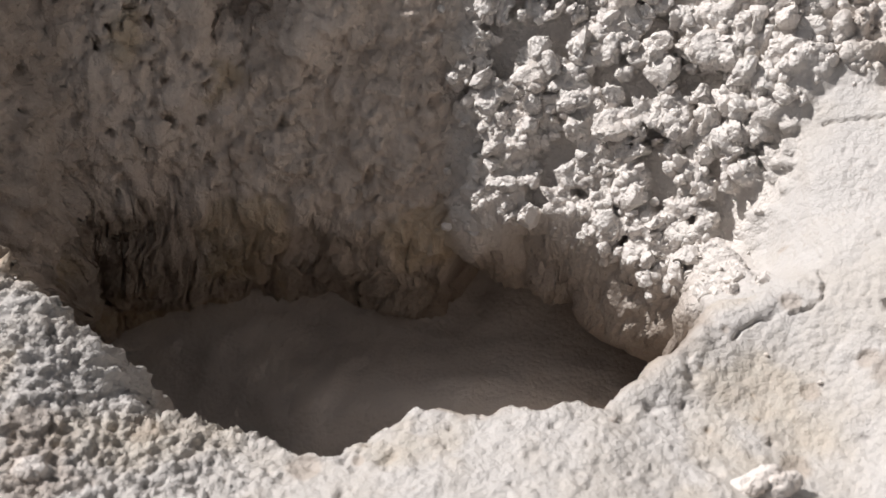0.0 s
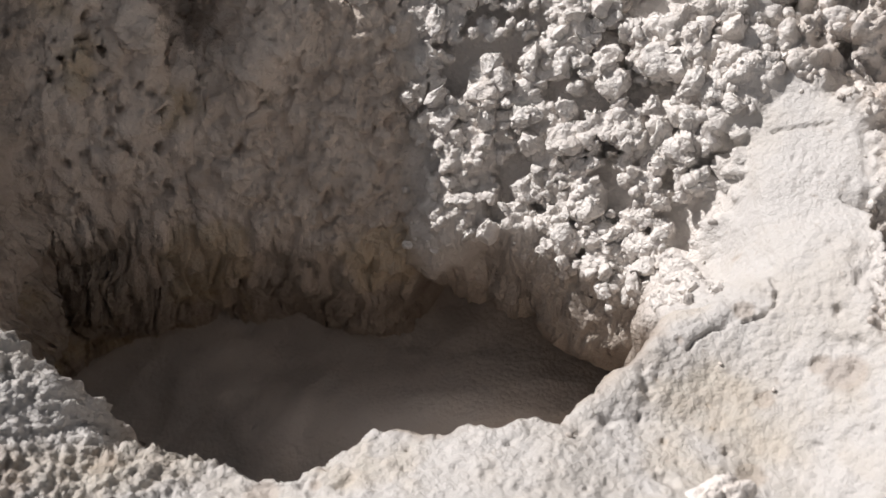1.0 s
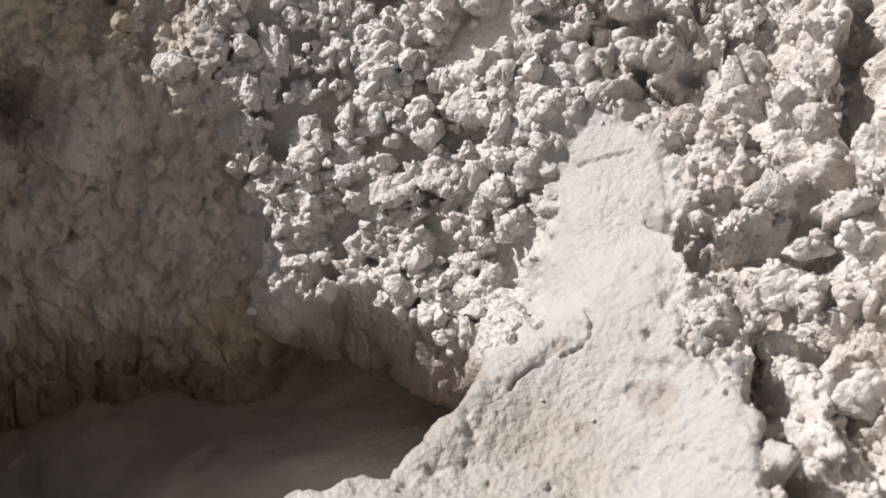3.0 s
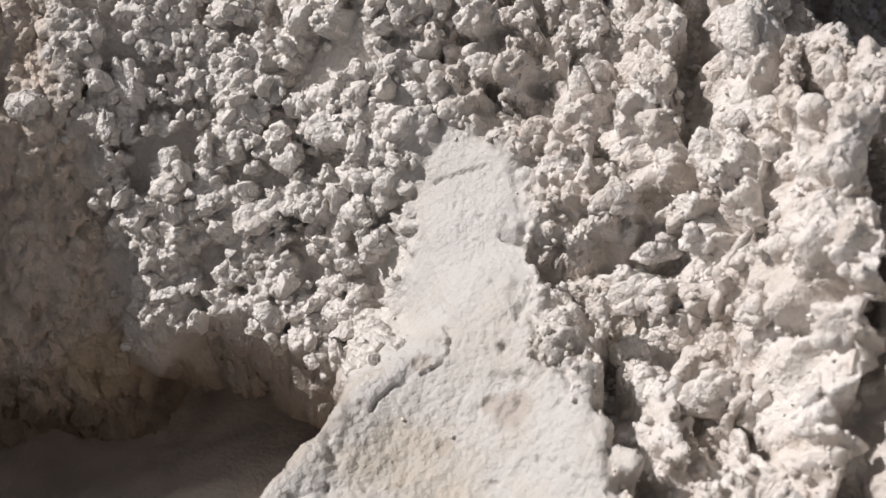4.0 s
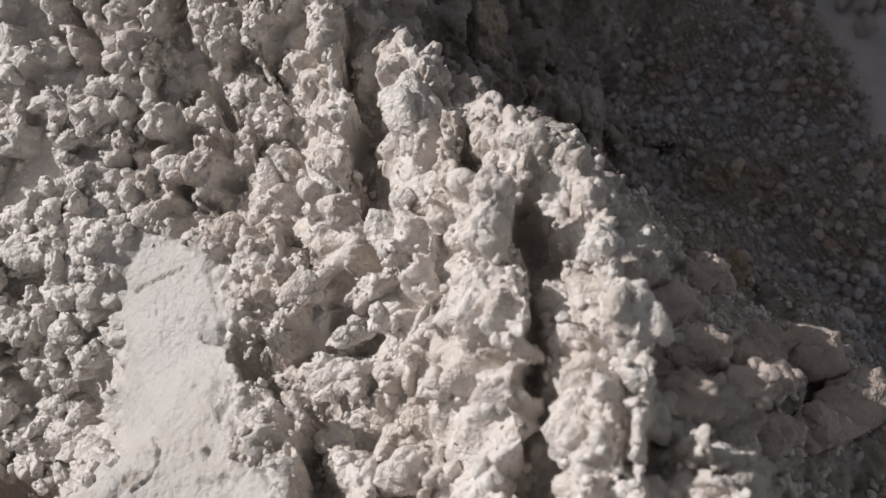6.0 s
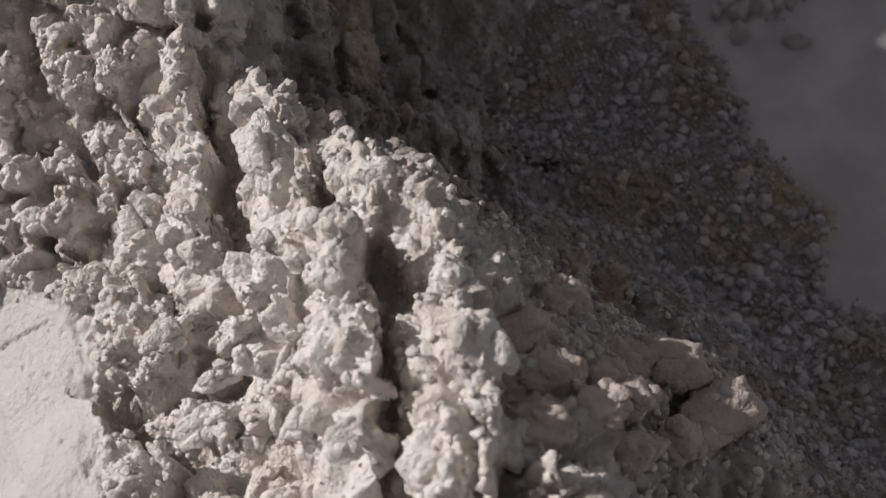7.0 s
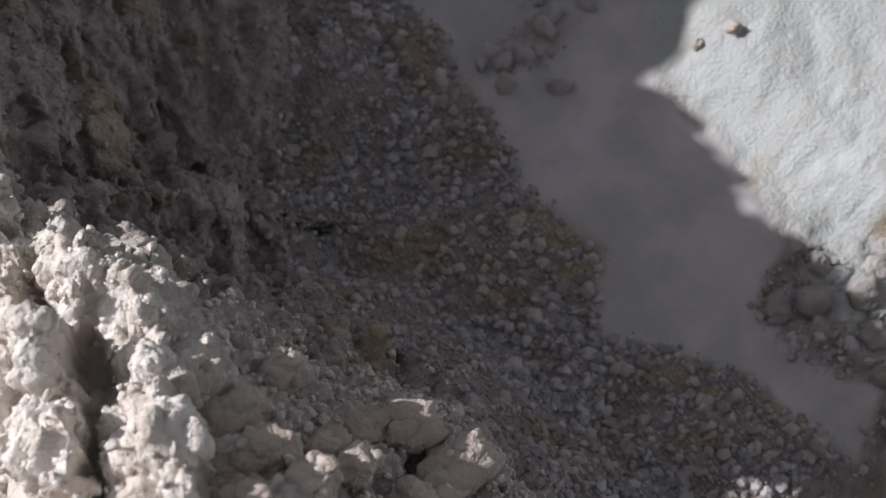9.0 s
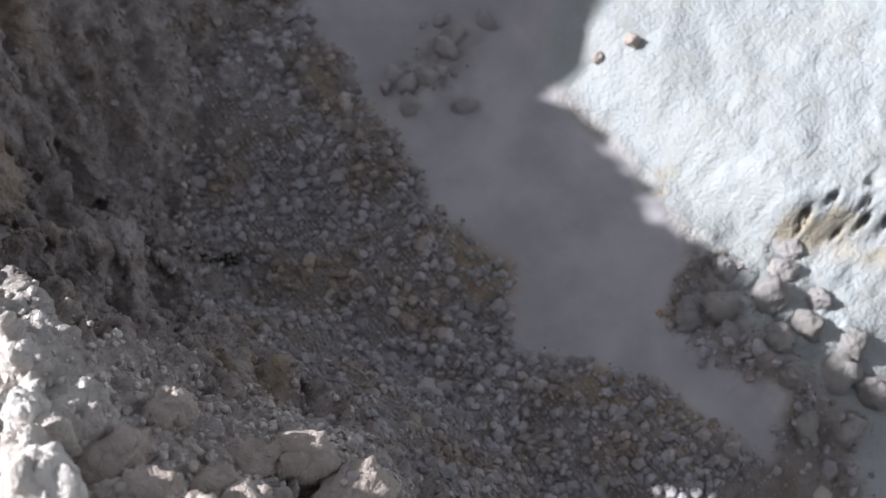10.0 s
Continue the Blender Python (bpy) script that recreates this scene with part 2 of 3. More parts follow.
# zones of the land, from 0 to 1
pit_d = pit_depth_in(gx, gy)
stream_d = inside(gx, gy, STREAM)
shape = gx.shape
wobble = (0.05 * fractal(land.reshape(-1, 3), 0.2, 77, 3)).reshape(shape)
valley = ramp(gx + 1.6 * wobble - wall_foot(gy) - 0.02 - 0.10 * np.clip(1.0 - gy, 0, 1), -0.10, 0.08)
pale_bank = ramp(gx + wobble - 3.06 - 0.10 * gy, 0, 0.15)
slab = ramp(inside(gx, gy, [(0.57, 0.93), (0.72, 0.93), (0.80, 0.965), (0.845, 1.10), (0.84, 1.22), (0.80, 1.30), (0.73, 1.36), (0.66, 1.33), (0.635, 1.26), (0.61, 1.14), (0.57, 1.03)]) + 0.4 * wobble, -0.03, 0.03)
splash = ramp(gy + wobble - (0.93 + 0.45 * (gx - 0.5)), -0.03, 0.06) * ramp(gx + 0.05 * gy, 0.05, 0.16) * (1 - slab) * (1 - valley)
clods = ramp(gx + wobble - 0.86 + 0.1 * gy, -0.06, 0.06) * (1 - valley) * (1 - slab)
splash = np.clip(splash - clods, 0, 1)
backwall = ramp(gy, 1.0, 1.2) * (1 - ramp(gx, -0.02, 0.10)) + ramp(-gx, 0.62, 0.75) * ramp(gy, 0.85, 0.95)
backwall = np.clip(backwall, 0, 1) * (1 - ramp(gx, -0.02, 0.10))
pool = ramp(stream_d + 0.5 * wobble, -0.03, 0.03)
islet = ramp(bell(gx, gy, 3.02, 1.80, 0.20, 0.10, 20) + 5 * wobble, 0.35, 0.7)      # a low rocky bar in the stream
pool = pool * (1 - 0.7 * islet)
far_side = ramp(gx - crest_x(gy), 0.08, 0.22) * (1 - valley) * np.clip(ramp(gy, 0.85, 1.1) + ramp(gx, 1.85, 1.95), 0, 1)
shelf_zone = np.clip(1 - splash - clods - backwall - valley, 0, 1)
edge_calm = 1 - ramp(pit_d, -0.03, 0.03)
cover = ramp((fractal(land.reshape(-1, 3), 0.12, 15, 4, 0.65)).reshape(shape) + 0.8 * ramp(pit_d, -0.14, -0.06), -0.20, -0.08)      # where the splashes stuck
near_part = (gx > -1.15) & (gx < 2.8) & (gy > 0.2) & (gy < 2.9)
core_part = (gx > -1.2) & (gx < 4.8) & (gy > -0.4) & (gy < 3.2)
left_rim = (1 - ramp(gx + wobble, -0.42, -0.2)) * (1 - ramp(gy, 0.9, 1.0))


passes = [0, None]
first = land.copy()
lie = normals(np.stack([gx, gy, bare_ground(gx, gy)], -1))
on_top = 1 - ramp(gx - crest_x(gy), 0.06, 0.18)
steady = np.clip(1.2 * clods * on_top, 0, 1)[..., None]      # the ridge swells evenly, without folds


def push(mask, relief, *given, at=None):
    """Swell the land along its normals by relief(points), where the mask lets it."""
    global land
    mask = mask * gully_calm
    w = (mask > 0.01) & (core_part if valley[mask > 0.01].mean() > 0.5 else near_part)
    amount = np.zeros(shape)
    amount[w] = relief((land if at is None else at)[w], *given) * mask[w]
    if passes[0] % 2 == 0:
        even = land.copy()
        for _ in range(11):                # the lie of the land, without its crumbs
            even[1:-1, 1:-1] = 0.2 * (even[1:-1, 1:-1] + even[:-2, 1:-1] + even[2:, 1:-1] + even[1:-1, :-2] + even[1:-1, 2:])
        passes[1] = normals(even)
    passes[0] += 1
    way = passes[1] * (1 - 0.6 * steady) + lie * 0.6 * steady
    land = land + way / np.linalg.norm(way, axis=-1, keepdims=True) * amount[..., None]


def bent(p, size, stretch=(1, 1, 1)):
    """Points shaken about, so that no pattern stays regular."""
    return (p + 0.22 * size * np.stack([smooth_noise(p, 0.55 * size, i) for i in (11, 12, 13)], -1)) * stretch


def mounds(p, size, height, seed, sunk):
    f1, f2, who = cells(bent(p, size), size, seed)
    return (np.sqrt(np.clip(1 - f1 ** 2, 0, 1)) - sunk) * height * (0.35 + 1.3 * who)


def crumble(p, size, height, seed):
    """Broken, angular relief: plates with gaps, roughened at all smaller sizes."""
    q = bent(p, size)
    f1, f2, who = cells(q, size, seed)
    plate = np.clip((f2 - f1) * 2.6, 0, 1) * (0.4 + who)
    return height * (0.75 * plate - 0.45 + 0.55 * fractal(q, 0.8 * size, seed + 40, 4, 0.62))


def waves(p, size, height, seed, octaves=3, stretch=(1, 1, 1)):
    return height * fractal(p * stretch, size, seed, octaves, 0.55)


def crevices(p, size, depth, seed):
    """Gaps between columns of mud that run down the ridge."""
    f1, f2, who = cells(bent(p, size, (1.35, 0.75, 0.75)), size, seed)
    return -depth * ramp(0.24 - (f2 - f1), 0, 0.2) * (0.3 + who)


def blocks(p, size, height, seed):
    """Flat-topped pieces of unlike height with gaps between them."""
    f1, f2, who = cells(bent(p, size), size, seed)
    return height * (ramp(f2 - f1, 0.0, 0.2) * (0.7 + 0.6 * who) - 0.8)


def runnel(p):
    """Points drawn out along the flutes of the far wall."""
    return np.stack([p[:, 0] - 0.22 * p[:, 1], 0.2 * p[:, 1], 0.3 * p[:, 2]], -1)


def pocks(p, size, depth, seed, share):
    f1, f2, who = cells(bent(p, size), size, seed)
    return -depth * ramp(0.34 - f1, 0, 0.2) * (who < share)


def mend(where_to, rounds):
    """Even out folds, where neighbouring facets turn sharply against one another."""
    a, b = np.searchsorted(xs, 0.4), np.searchsorted(xs, 2.0)
    c, d = np.searchsorted(ys, 0.25), np.searchsorted(ys, 1.95)
    part_of = land[a:b, c:d]
    for _ in range(rounds):
        n = normals(part_of)
        s = 0.2 * (n[1:-1, 1:-1] + n[:-2, 1:-1] + n[2:, 1:-1] + n[1:-1, :-2] + n[1:-1, 2:])
        bent_by = ramp(1 - np.linalg.norm(s, axis=-1), 0.04, 0.16) * where_to[a:b, c:d][1:-1, 1:-1]
        m = 0.25 * (part_of[:-2, 1:-1] + part_of[2:, 1:-1] + part_of[1:-1, :-2] + part_of[1:-1, 2:])
        part_of[1:-1, 1:-1] += (bent_by * 0.8)[..., None] * (m - part_of[1:-1, 1:-1])


solid = 1 - pool
gully_calm = 1 - 0.7 * ramp(gullies(gx, gy), 0.025, 0.08)
ridge_only = clods * (1 - far_side)
push((1 - 0.8 * pool) * (1 - valley), waves, 0.30, 0.016, 5)
rough = 0.3 + 0.7 * ramp(fractal(first.reshape(-1, 3), 0.13, 18, 3).reshape(shape), -0.25, 0.25)      # crumbling between smoother faces
ledge = ridge_only * (1 - on_top)
push(ridge_only * on_top, mounds, 0.13, 0.050, 20, 0.7, at=first)
push(ridge_only * on_top, crevices, 0.13, 0.075, 22, at=first)
push(ridge_only * on_top, crevices, 0.065, 0.030, 23)
push(ridge_only * on_top, blocks, 0.085, 0.034, 27)
push(ledge, mounds, 0.10, 0.07, 28, 1.0)
push(splash * cover * edge_calm, lambda p: 0.034 + 0.014 * smooth_noise(p, 0.05, 24))
push(splash * cover * edge_calm, mounds, 0.055, 0.026, 26, 0.5)
push(clods * edge_calm, mounds, 0.075, 0.024, 25, 0.75)
push(splash * cover * edge_calm, mounds, 0.030, 0.016, 29, 0.5)
push(clods * rough * edge_calm, mounds, 0.036, 0.019, 31, 0.75)
push(splash * cover * edge_calm, mounds, 0.017, 0.009, 35, 0.55)
push(np.clip(0.2 * splash * cover + 0.25 * clods * rough * on_top, 0, 1) * edge_calm, crumble, 0.030, 0.012, 33)
push(clods * rough * edge_calm, mounds, 0.019, 0.009, 37, 0.7)
push(np.clip(0.25 * splash * (0.15 + cover) + 0.3 * clods * rough + 0.06, 0, 1) * solid * edge_calm, crumble, 0.017, 0.009, 41)
mend(clods, 5)
push(ridge_only * (0.5 + 0.5 * rough), mounds, 0.032, 0.017, 36, 0.65)
push(ridge_only * (0.5 + 0.5 * rough), mounds, 0.016, 0.011, 38, 0.6)
push(ridge_only * (0.4 + 0.6 * rough), crumble, 0.020, 0.012, 39)
push(ridge_only * (0.4 + 0.6 * rough), crumble, 0.011, 0.006, 42)
push(ridge_only, pocks, 0.022, 0.012, 40, 0.45)
push(np.clip(splash * (0.3 + cover) + clods + 0.15 * shelf_zone, 0, 1) * solid * edge_calm, waves, 0.012, 0.0036, 43, 2)
push(np.clip(splash * (0.3 + cover) + 0.8 * clods + 0.2 * shelf_zone, 0, 1) * solid, waves, 0.030, 0.0075, 45, 2)
push(ridge_only, pocks, 0.13, 0.05, 49, 0.25, at=first)
push(np.clip(0.3 * shelf_zone + clods, 0, 1) * solid * (1 - slab), pocks, 0.060, 0.030, 51, 0.25)
push(ridge_only, pocks, 0.034, 0.016, 52, 0.35)
push(shelf_zone * solid * (1 - slab) * edge_calm, crumble, 0.034, 0.0035, 54)
push(shelf_zone * solid * (1 - 0.6 * slab), pocks, 0.026, 0.008, 53, 0.16)
push(left_rim, mounds, 0.06, 0.022, 55, 0.5)
push(left_rim, mounds, 0.026, 0.018, 57, 0.5)
push(left_rim, mounds, 0.014, 0.010, 58, 0.6)
push(left_rim, crumble, 0.018, 0.008, 59)
mend(clods, 1)
# a hollow high in the pit's back wall, with a lip beside it
hollow = bell(gx, gy, -0.40, 1.60, 0.10, 0.07, 20) * ramp(gx + 0.495 + 0.3 * (gy - 1.55), 0.0, 0.014)
push(hollow, lambda p: np.full(len(p), -0.21))
push(bell(gx, gy, -0.30, 1.53, 0.07, 0.02, 35), lambda p: np.full(len(p), 0.03))
# the pale bank beyond the stream, and the stream's slow skin
push(valley * pale_bank * (1 - pool), waves, 0.16, 0.010, 81, 4)
push(valley * pale_bank * (1 - pool) * (0.35 + 0.65 * (1 - ramp(gy, 0.85, 1.2))), mounds, 0.07, 0.016, 83, 0.55)
push(valley * pale_bank * (1 - pool) * ramp(0.16 - np.abs(gy + 1.4 * (gx - 3.5) - 0.72), 0, 0.1) * (gx > 3.45), pocks, 0.07, 0.05, 82, 0.6)
push(valley * islet, mounds, 0.12, 0.05, 84, 0.4)
push(valley * islet, mounds, 0.05, 0.02, 86, 0.5)
rock_pile = bell(gx, gy, 3.22, 0.50, 0.20, 0.26) * valley
push(rock_pile, mounds, 0.10, 0.06, 88, 0.5)
push(rock_pile, mounds, 0.045, 0.02, 89, 0.5)
push(valley * pool, waves, 0.35, 0.012, 85, 3)
push(valley * (1 - pool) * (1 - pale_bank), waves, 0.22, 0.03, 87, 4)
# lumps and runnels on the shaded walls
walls = np.clip(backwall + far_side, 0, 1) * (1 - ramp(pit_d, 0.03, 0.08))
push(walls * (1 - 0.6 * far_side), waves, 0.12, 0.024, 61, 3, (1, 0.6, 0.6))
push(far_side * (1 - valley), lambda p: 0.085 * (0.4 - np.abs(fractal(runnel(p), 0.13, 66, 3, 0.6))))
push(far_side * (1 - valley), lambda p: waves(runnel(p), 0.05, 0.020, 68))
push(far_side, mounds, 0.035, 0.012, 69, 0.5)
push(far_side, mounds, 0.018, 0.007, 76, 0.5)
push(far_side, crumble, 0.04, 0.009, 72)
push(walls * (1 - far_side), mounds, 0.055, 0.026, 63, 0.5)
push(walls * (1 - far_side), mounds, 0.028, 0.021, 64, 0.5)
push(walls * (1 - far_side), mounds, 0.015, 0.011, 62, 0.6)
push(walls * (1 - far_side), crumble, 0.022, 0.006, 60)
push(walls * (1 - far_side) * ramp(-gx + wobble, 0.35, 0.6), pocks, 0.045, 0.03, 70, 0.5)
push(walls, waves, 0.030, 0.010, 65, 2, (1, 0.55, 0.55))
push(walls * (1 - far_side) * ramp(wobble, 0.0, 0.03), pocks, 0.05, 0.03, 67, 0.3)
# inside of the pit
inner = ramp(pit_d, -0.01, 0.03) * (land[..., 2] > -0.9)
push(inner, mounds, 0.07, 0.030, 73, 0.5)
push(inner, mounds, 0.030, 0.014, 74, 0.5)
for size, amount in ((0.10, 0.022), (0.045, 0.014), (0.02, 0.006)):
    w = inner > 0.05
    land[w] += (amount * inner[w])[:, None] * np.stack([smooth_noise(land[w], size, 150 + i) for i in range(3)], -1)
# small rusty pits in the crust
rusty = np.zeros(shape)
for x, y, size in SPOTS:
    d = np.hypot(land[..., 0] - x, land[..., 1] - y) / size * (1 + 12 * wobble)
    land[..., 2] -= np.minimum(0.5 * size, 0.006) * ramp(1.0 - d, 0, 0.7)
    rusty = np.maximum(rusty, ramp(1.25 - d, 0, 0.5))
# cracks in the crust
for line in CRACKS:
    d = np.full(shape, 9.0)
    for (ax, ay), (bx, by) in zip(line, line[1:]):
        ex, ey = bx - ax, by - ay
        t = np.clip(((land[..., 0] - ax) * ex + (land[..., 1] - ay) * ey) / (ex * ex + ey * ey), 0, 1)
        d = np.minimum(d, np.hypot(land[..., 0] - ax - t * ex, land[..., 1] - ay - t * ey))
    land[..., 2] -= 0.010 * ramp(0.0042 - d, 0, 0.003)
# the pit widens under its edge
sunk = np.clip(bare_ground(gx, gy) - 0.025 - land[..., 2], 0, 0.7) * (pit_d > -0.05)
away = np.stack([gx + 0.12, gy - 1.0], -1)
away /= np.linalg.norm(away, axis=-1, keepdims=True)
land[..., :2] += away * (ramp(gy, 0.84, 0.98) * np.where(gx < 0, 0.32 * sunk, 0.9 * np.maximum(0, sunk - np.minimum(0.20, 1.5 * np.maximum(gx, 0)))))[..., None]


# ---- materials ----
def material(name, base, dark, tint, size=0.1, rough=(0.5, 0.85), bump=0.75, zones=(), islands=0.0, calm="", wet=""):
    """A mineral surface: three colours mixed by noise at two scales, with fine relief."""
    m = bpy.data.materials.new(name)
    m.use_nodes = True
    t = m.node_tree
    n, l = t.nodes, t.links
    bsdf = n["Principled BSDF"]
    where = n.new("ShaderNodeNewGeometry")

    def noise_node(scale, detail=6.0, roughness=0.6):
        q = n.new("ShaderNodeTexNoise")
        q.inputs["Scale"].default_value, q.inputs["Detail"].default_value, q.inputs["Roughness"].default_value = scale, detail, roughness
        l.new(where.outputs["Position"], q.inputs["Vector"])
        return q

    def mix(factor, a, b):
        q = n.new("ShaderNodeMix")
        q.data_type = "RGBA"
        l.new(factor, q.inputs["Factor"])
        for value, slot in ((a, 6), (b, 7)):
            if isinstance(value, tuple):
                q.inputs[slot].default_value = (*value, 1)
            else:
                l.new(value, q.inputs[slot])
        return q.outputs[2]

    def window(value, a, b):
        q = n.new("ShaderNodeMapRange")
        q.interpolation_type = "SMOOTHSTEP"
        q.inputs["From Min"].default_value, q.inputs["From Max"].default_value = a, b
        l.new(value, q.inputs["Value"])
        return q.outputs["Result"]

    broad, fine = noise_node(0.6 / size), noise_node(6 / size, 8.0, 0.65)
    colour = mix(window(broad.outputs["Fac"], 0.42, 0.68), base, tint)
    colour = mix(window(fine.outputs["Fac"], 0.58, 0.80), colour, dark)
    for attribute, shade, spots in zones:
        a = n.new("ShaderNodeAttribute")
        a.attribute_name = attribute
        patch = noise_node(spots, 5.0, 0.6)
        inner = mix(window(patch.outputs["Fac"], 0.35, 0.7), shade[0], shade[1])
        colour = mix(a.outputs["Fac"], colour, inner)
    l.new(colour, bsdf.inputs["Base Color"])
    gloss = n.new("ShaderNodeMapRange")
    gloss.inputs["To Min"].default_value, gloss.inputs["To Max"].default_value = rough
    l.new(broad.outputs["Fac"], gloss.inputs["Value"])
    if wet:                                                # fresh splashes still shine
        a = n.new("ShaderNodeAttribute")
        a.attribute_name = wet
        less = n.new("ShaderNodeMath")
        less.operation = "MULTIPLY_ADD"
        less.inputs[1].default_value = -0.28
        l.new(a.outputs["Fac"], less.inputs[0])
        l.new(gloss.outputs["Result"], less.inputs[2])
        l.new(less.outputs[0], bsdf.inputs["Roughness"])
    else:
        l.new(gloss.outputs["Result"], bsdf.inputs["Roughness"])
    # relief in metres: crumbs and grains of three sizes
    height = None
    for scale, depth, kind in ((4.5 / size, 0.011, "noise"), (8 / size, -0.006, "crumb"), (22 / size, -0.0026, "crumb"), (40 / size, 0.002, "noise")):
        if kind == "noise":
            q = noise_node(scale, 6.0, 0.65).outputs["Fac"]
        else:
            q = n.new("ShaderNodeTexVoronoi")
            q.inputs["Scale"].default_value = scale
            l.new(where.outputs["Position"], q.inputs["Vector"])
            q = q.outputs["Distance"]
        step = n.new("ShaderNodeMath")
        step.operation = "MULTIPLY_ADD"
        step.inputs[1].default_value = depth
        l.new(q, step.inputs[0])
        if height is not None:
            l.new(height, step.inputs[2])
        else:
            step.inputs[2].default_value = 0.0
        height = step.outputs[0]
    b = n.new("ShaderNodeBump")
    b.inputs["Strength"].default_value, b.inputs["Distance"].default_value = bump, 1.0
    l.new(height, b.inputs["Height"])
    if calm:                                               # still mud has no grain
        a = n.new("ShaderNodeAttribute")
        a.attribute_name = calm
        still = n.new("ShaderNodeMapRange")
        still.inputs["To Min"].default_value, still.inputs["To Max"].default_value = bump, 0.10
        l.new(a.outputs["Fac"], still.inputs["Value"])
        l.new(still.outputs["Result"], b.inputs["Strength"])
    l.new(b.outputs["Normal"], bsdf.inputs["Normal"])
    if islands:
        v = n.new("ShaderNodeHueSaturation")
        value = n.new("ShaderNodeMapRange")
        value.inputs["To Min"].default_value, value.inputs["To Max"].default_value = 1 - islands, 1 + islands
        info = n.new("ShaderNodeObjectInfo")
        both = n.new("ShaderNodeMath")
        both.operation = "ADD"
        l.new(where.outputs["Random Per Island"], both.inputs[0])
        l.new(info.outputs["Random"], both.inputs[1])
        part_of = n.new("ShaderNodeMath")
        part_of.operation = "FRACT"
        l.new(both.outputs[0], part_of.inputs[0])
        l.new(part_of.outputs[0], value.inputs["Value"])
        l.new(value.outputs["Result"], v.inputs["Value"])
        l.new(colour, v.inputs["Color"])
        l.new(v.outputs["Color"], bsdf.inputs["Base Color"])
    return m


crust = material("mud_crust", (0.515, 0.487, 0.46), (0.375, 0.32, 0.275), (0.49, 0.453, 0.412), calm="calm", wet="wet", zones=(
    ("dry", ((0.74, 0.69, 0.645), (0.60, 0.53, 0.47)), 12.0),
    ("fresh", ((0.76, 0.705, 0.655), (0.68, 0.625, 0.575)), 9.0),
    ("wall", ((0.66, 0.565, 0.485), (0.55, 0.46, 0.385)), 9.0),
    # the far wall's own grey brown, also laid over the ridge's back as shade
    ("far_wall_and_shade", ((0.43, 0.375, 0.36), (0.255, 0.205, 0.18)), 26.0),
    ("valley", ((0.32, 0.28, 0.265), (0.215, 0.175, 0.145)), 14.0),
    ("bank", ((0.425, 0.445, 0.45), (0.39, 0.395, 0.38)), 8.0),
    ("pool", ((0.38, 0.355, 0.365), (0.49, 0.455, 0.47)), 5.0),
    # brown for the rusty pits, also shade painted inside the pit and leftmost wall
    ("pit_shade_and_rust", ((0.40, 0.33, 0.27), (0.30, 0.24, 0.195)), 9.0),
    ("ochre", ((0.42, 0.29, 0.13), (0.40, 0.33, 0.20)), 25.0)))
wet_mud = material("wet_mud", (0.62, 0.55, 0.49), (0.46, 0.405, 0.355), (0.65, 0.575, 0.505), rough=(0.4, 0.65), bump=0.4, zones=(("soaked", ((0.43, 0.38, 0.34), (0.52, 0.46, 0.405)), 6.0),))
clod_mud = material("clod_mud", (0.74, 0.69, 0.645), (0.45, 0.375, 0.315), (0.61, 0.54, 0.48), islands=0.09)
# clod mud darkened for the ridge's shade; the tan bank stones share it
shade_toned_mud = material("shade_toned_mud", (0.54, 0.46, 0.41), (0.34, 0.265, 0.225), (0.47, 0.39, 0.335), islands=0.08)
splash_mud = material("splash_mud", (0.77, 0.715, 0.665), (0.48, 0.42, 0.37), (0.67, 0.63, 0.59), rough=(0.25, 0.6), islands=0.04)
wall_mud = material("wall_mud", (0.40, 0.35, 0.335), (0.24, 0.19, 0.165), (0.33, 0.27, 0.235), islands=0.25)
pile_rock = material("pile_rock", (0.32, 0.295, 0.285), (0.18, 0.16, 0.15), (0.35, 0.32, 0.29), size=0.06, bump=0.5, islands=0.2)
bar_rock = material("bar_rock", (0.46, 0.425, 0.42), (0.30, 0.265, 0.25), (0.42, 0.385, 0.37), size=0.06, bump=0.5, islands=0.1)
gravel_rock = material("gravel_rock", (0.385, 0.36, 0.37), (0.165, 0.143, 0.135), (0.36, 0.285, 0.22), size=0.12, bump=0.45, islands=0.34)


# ---- the land ----
def sheet(name, grid, mat, zones=None):
    """A mesh object from a grid of points."""
    nx, ny = grid.shape[:2]
    i = np.arange(nx * ny).reshape(nx, ny)
    quads = np.stack([i[:-1, :-1], i[1:, :-1], i[1:, 1:], i[:-1, 1:]], -1).reshape(-1, 4)
    me = bpy.data.meshes.new(name)
    me.vertices.add(nx * ny)
    me.vertices.foreach_set("co", grid.reshape(-1).astype(np.float32))
    me.loops.add(quads.size)
    me.loops.foreach_set("vertex_index", quads.reshape(-1).astype(np.int32))
    me.polygons.add(len(quads))
    me.polygons.foreach_set("loop_start", np.arange(0, quads.size, 4, dtype=np.int32))
    me.polygons.foreach_set("use_smooth", np.ones(len(quads), bool))
    for key, values in (zones or {}).items():
        me.attributes.new(key, "FLOAT", "POINT").data.foreach_set("value", values.reshape(-1).astype(np.float32))
    me.update(calc_edges=True)
    me.materials.append(mat)
    return new(name, me)


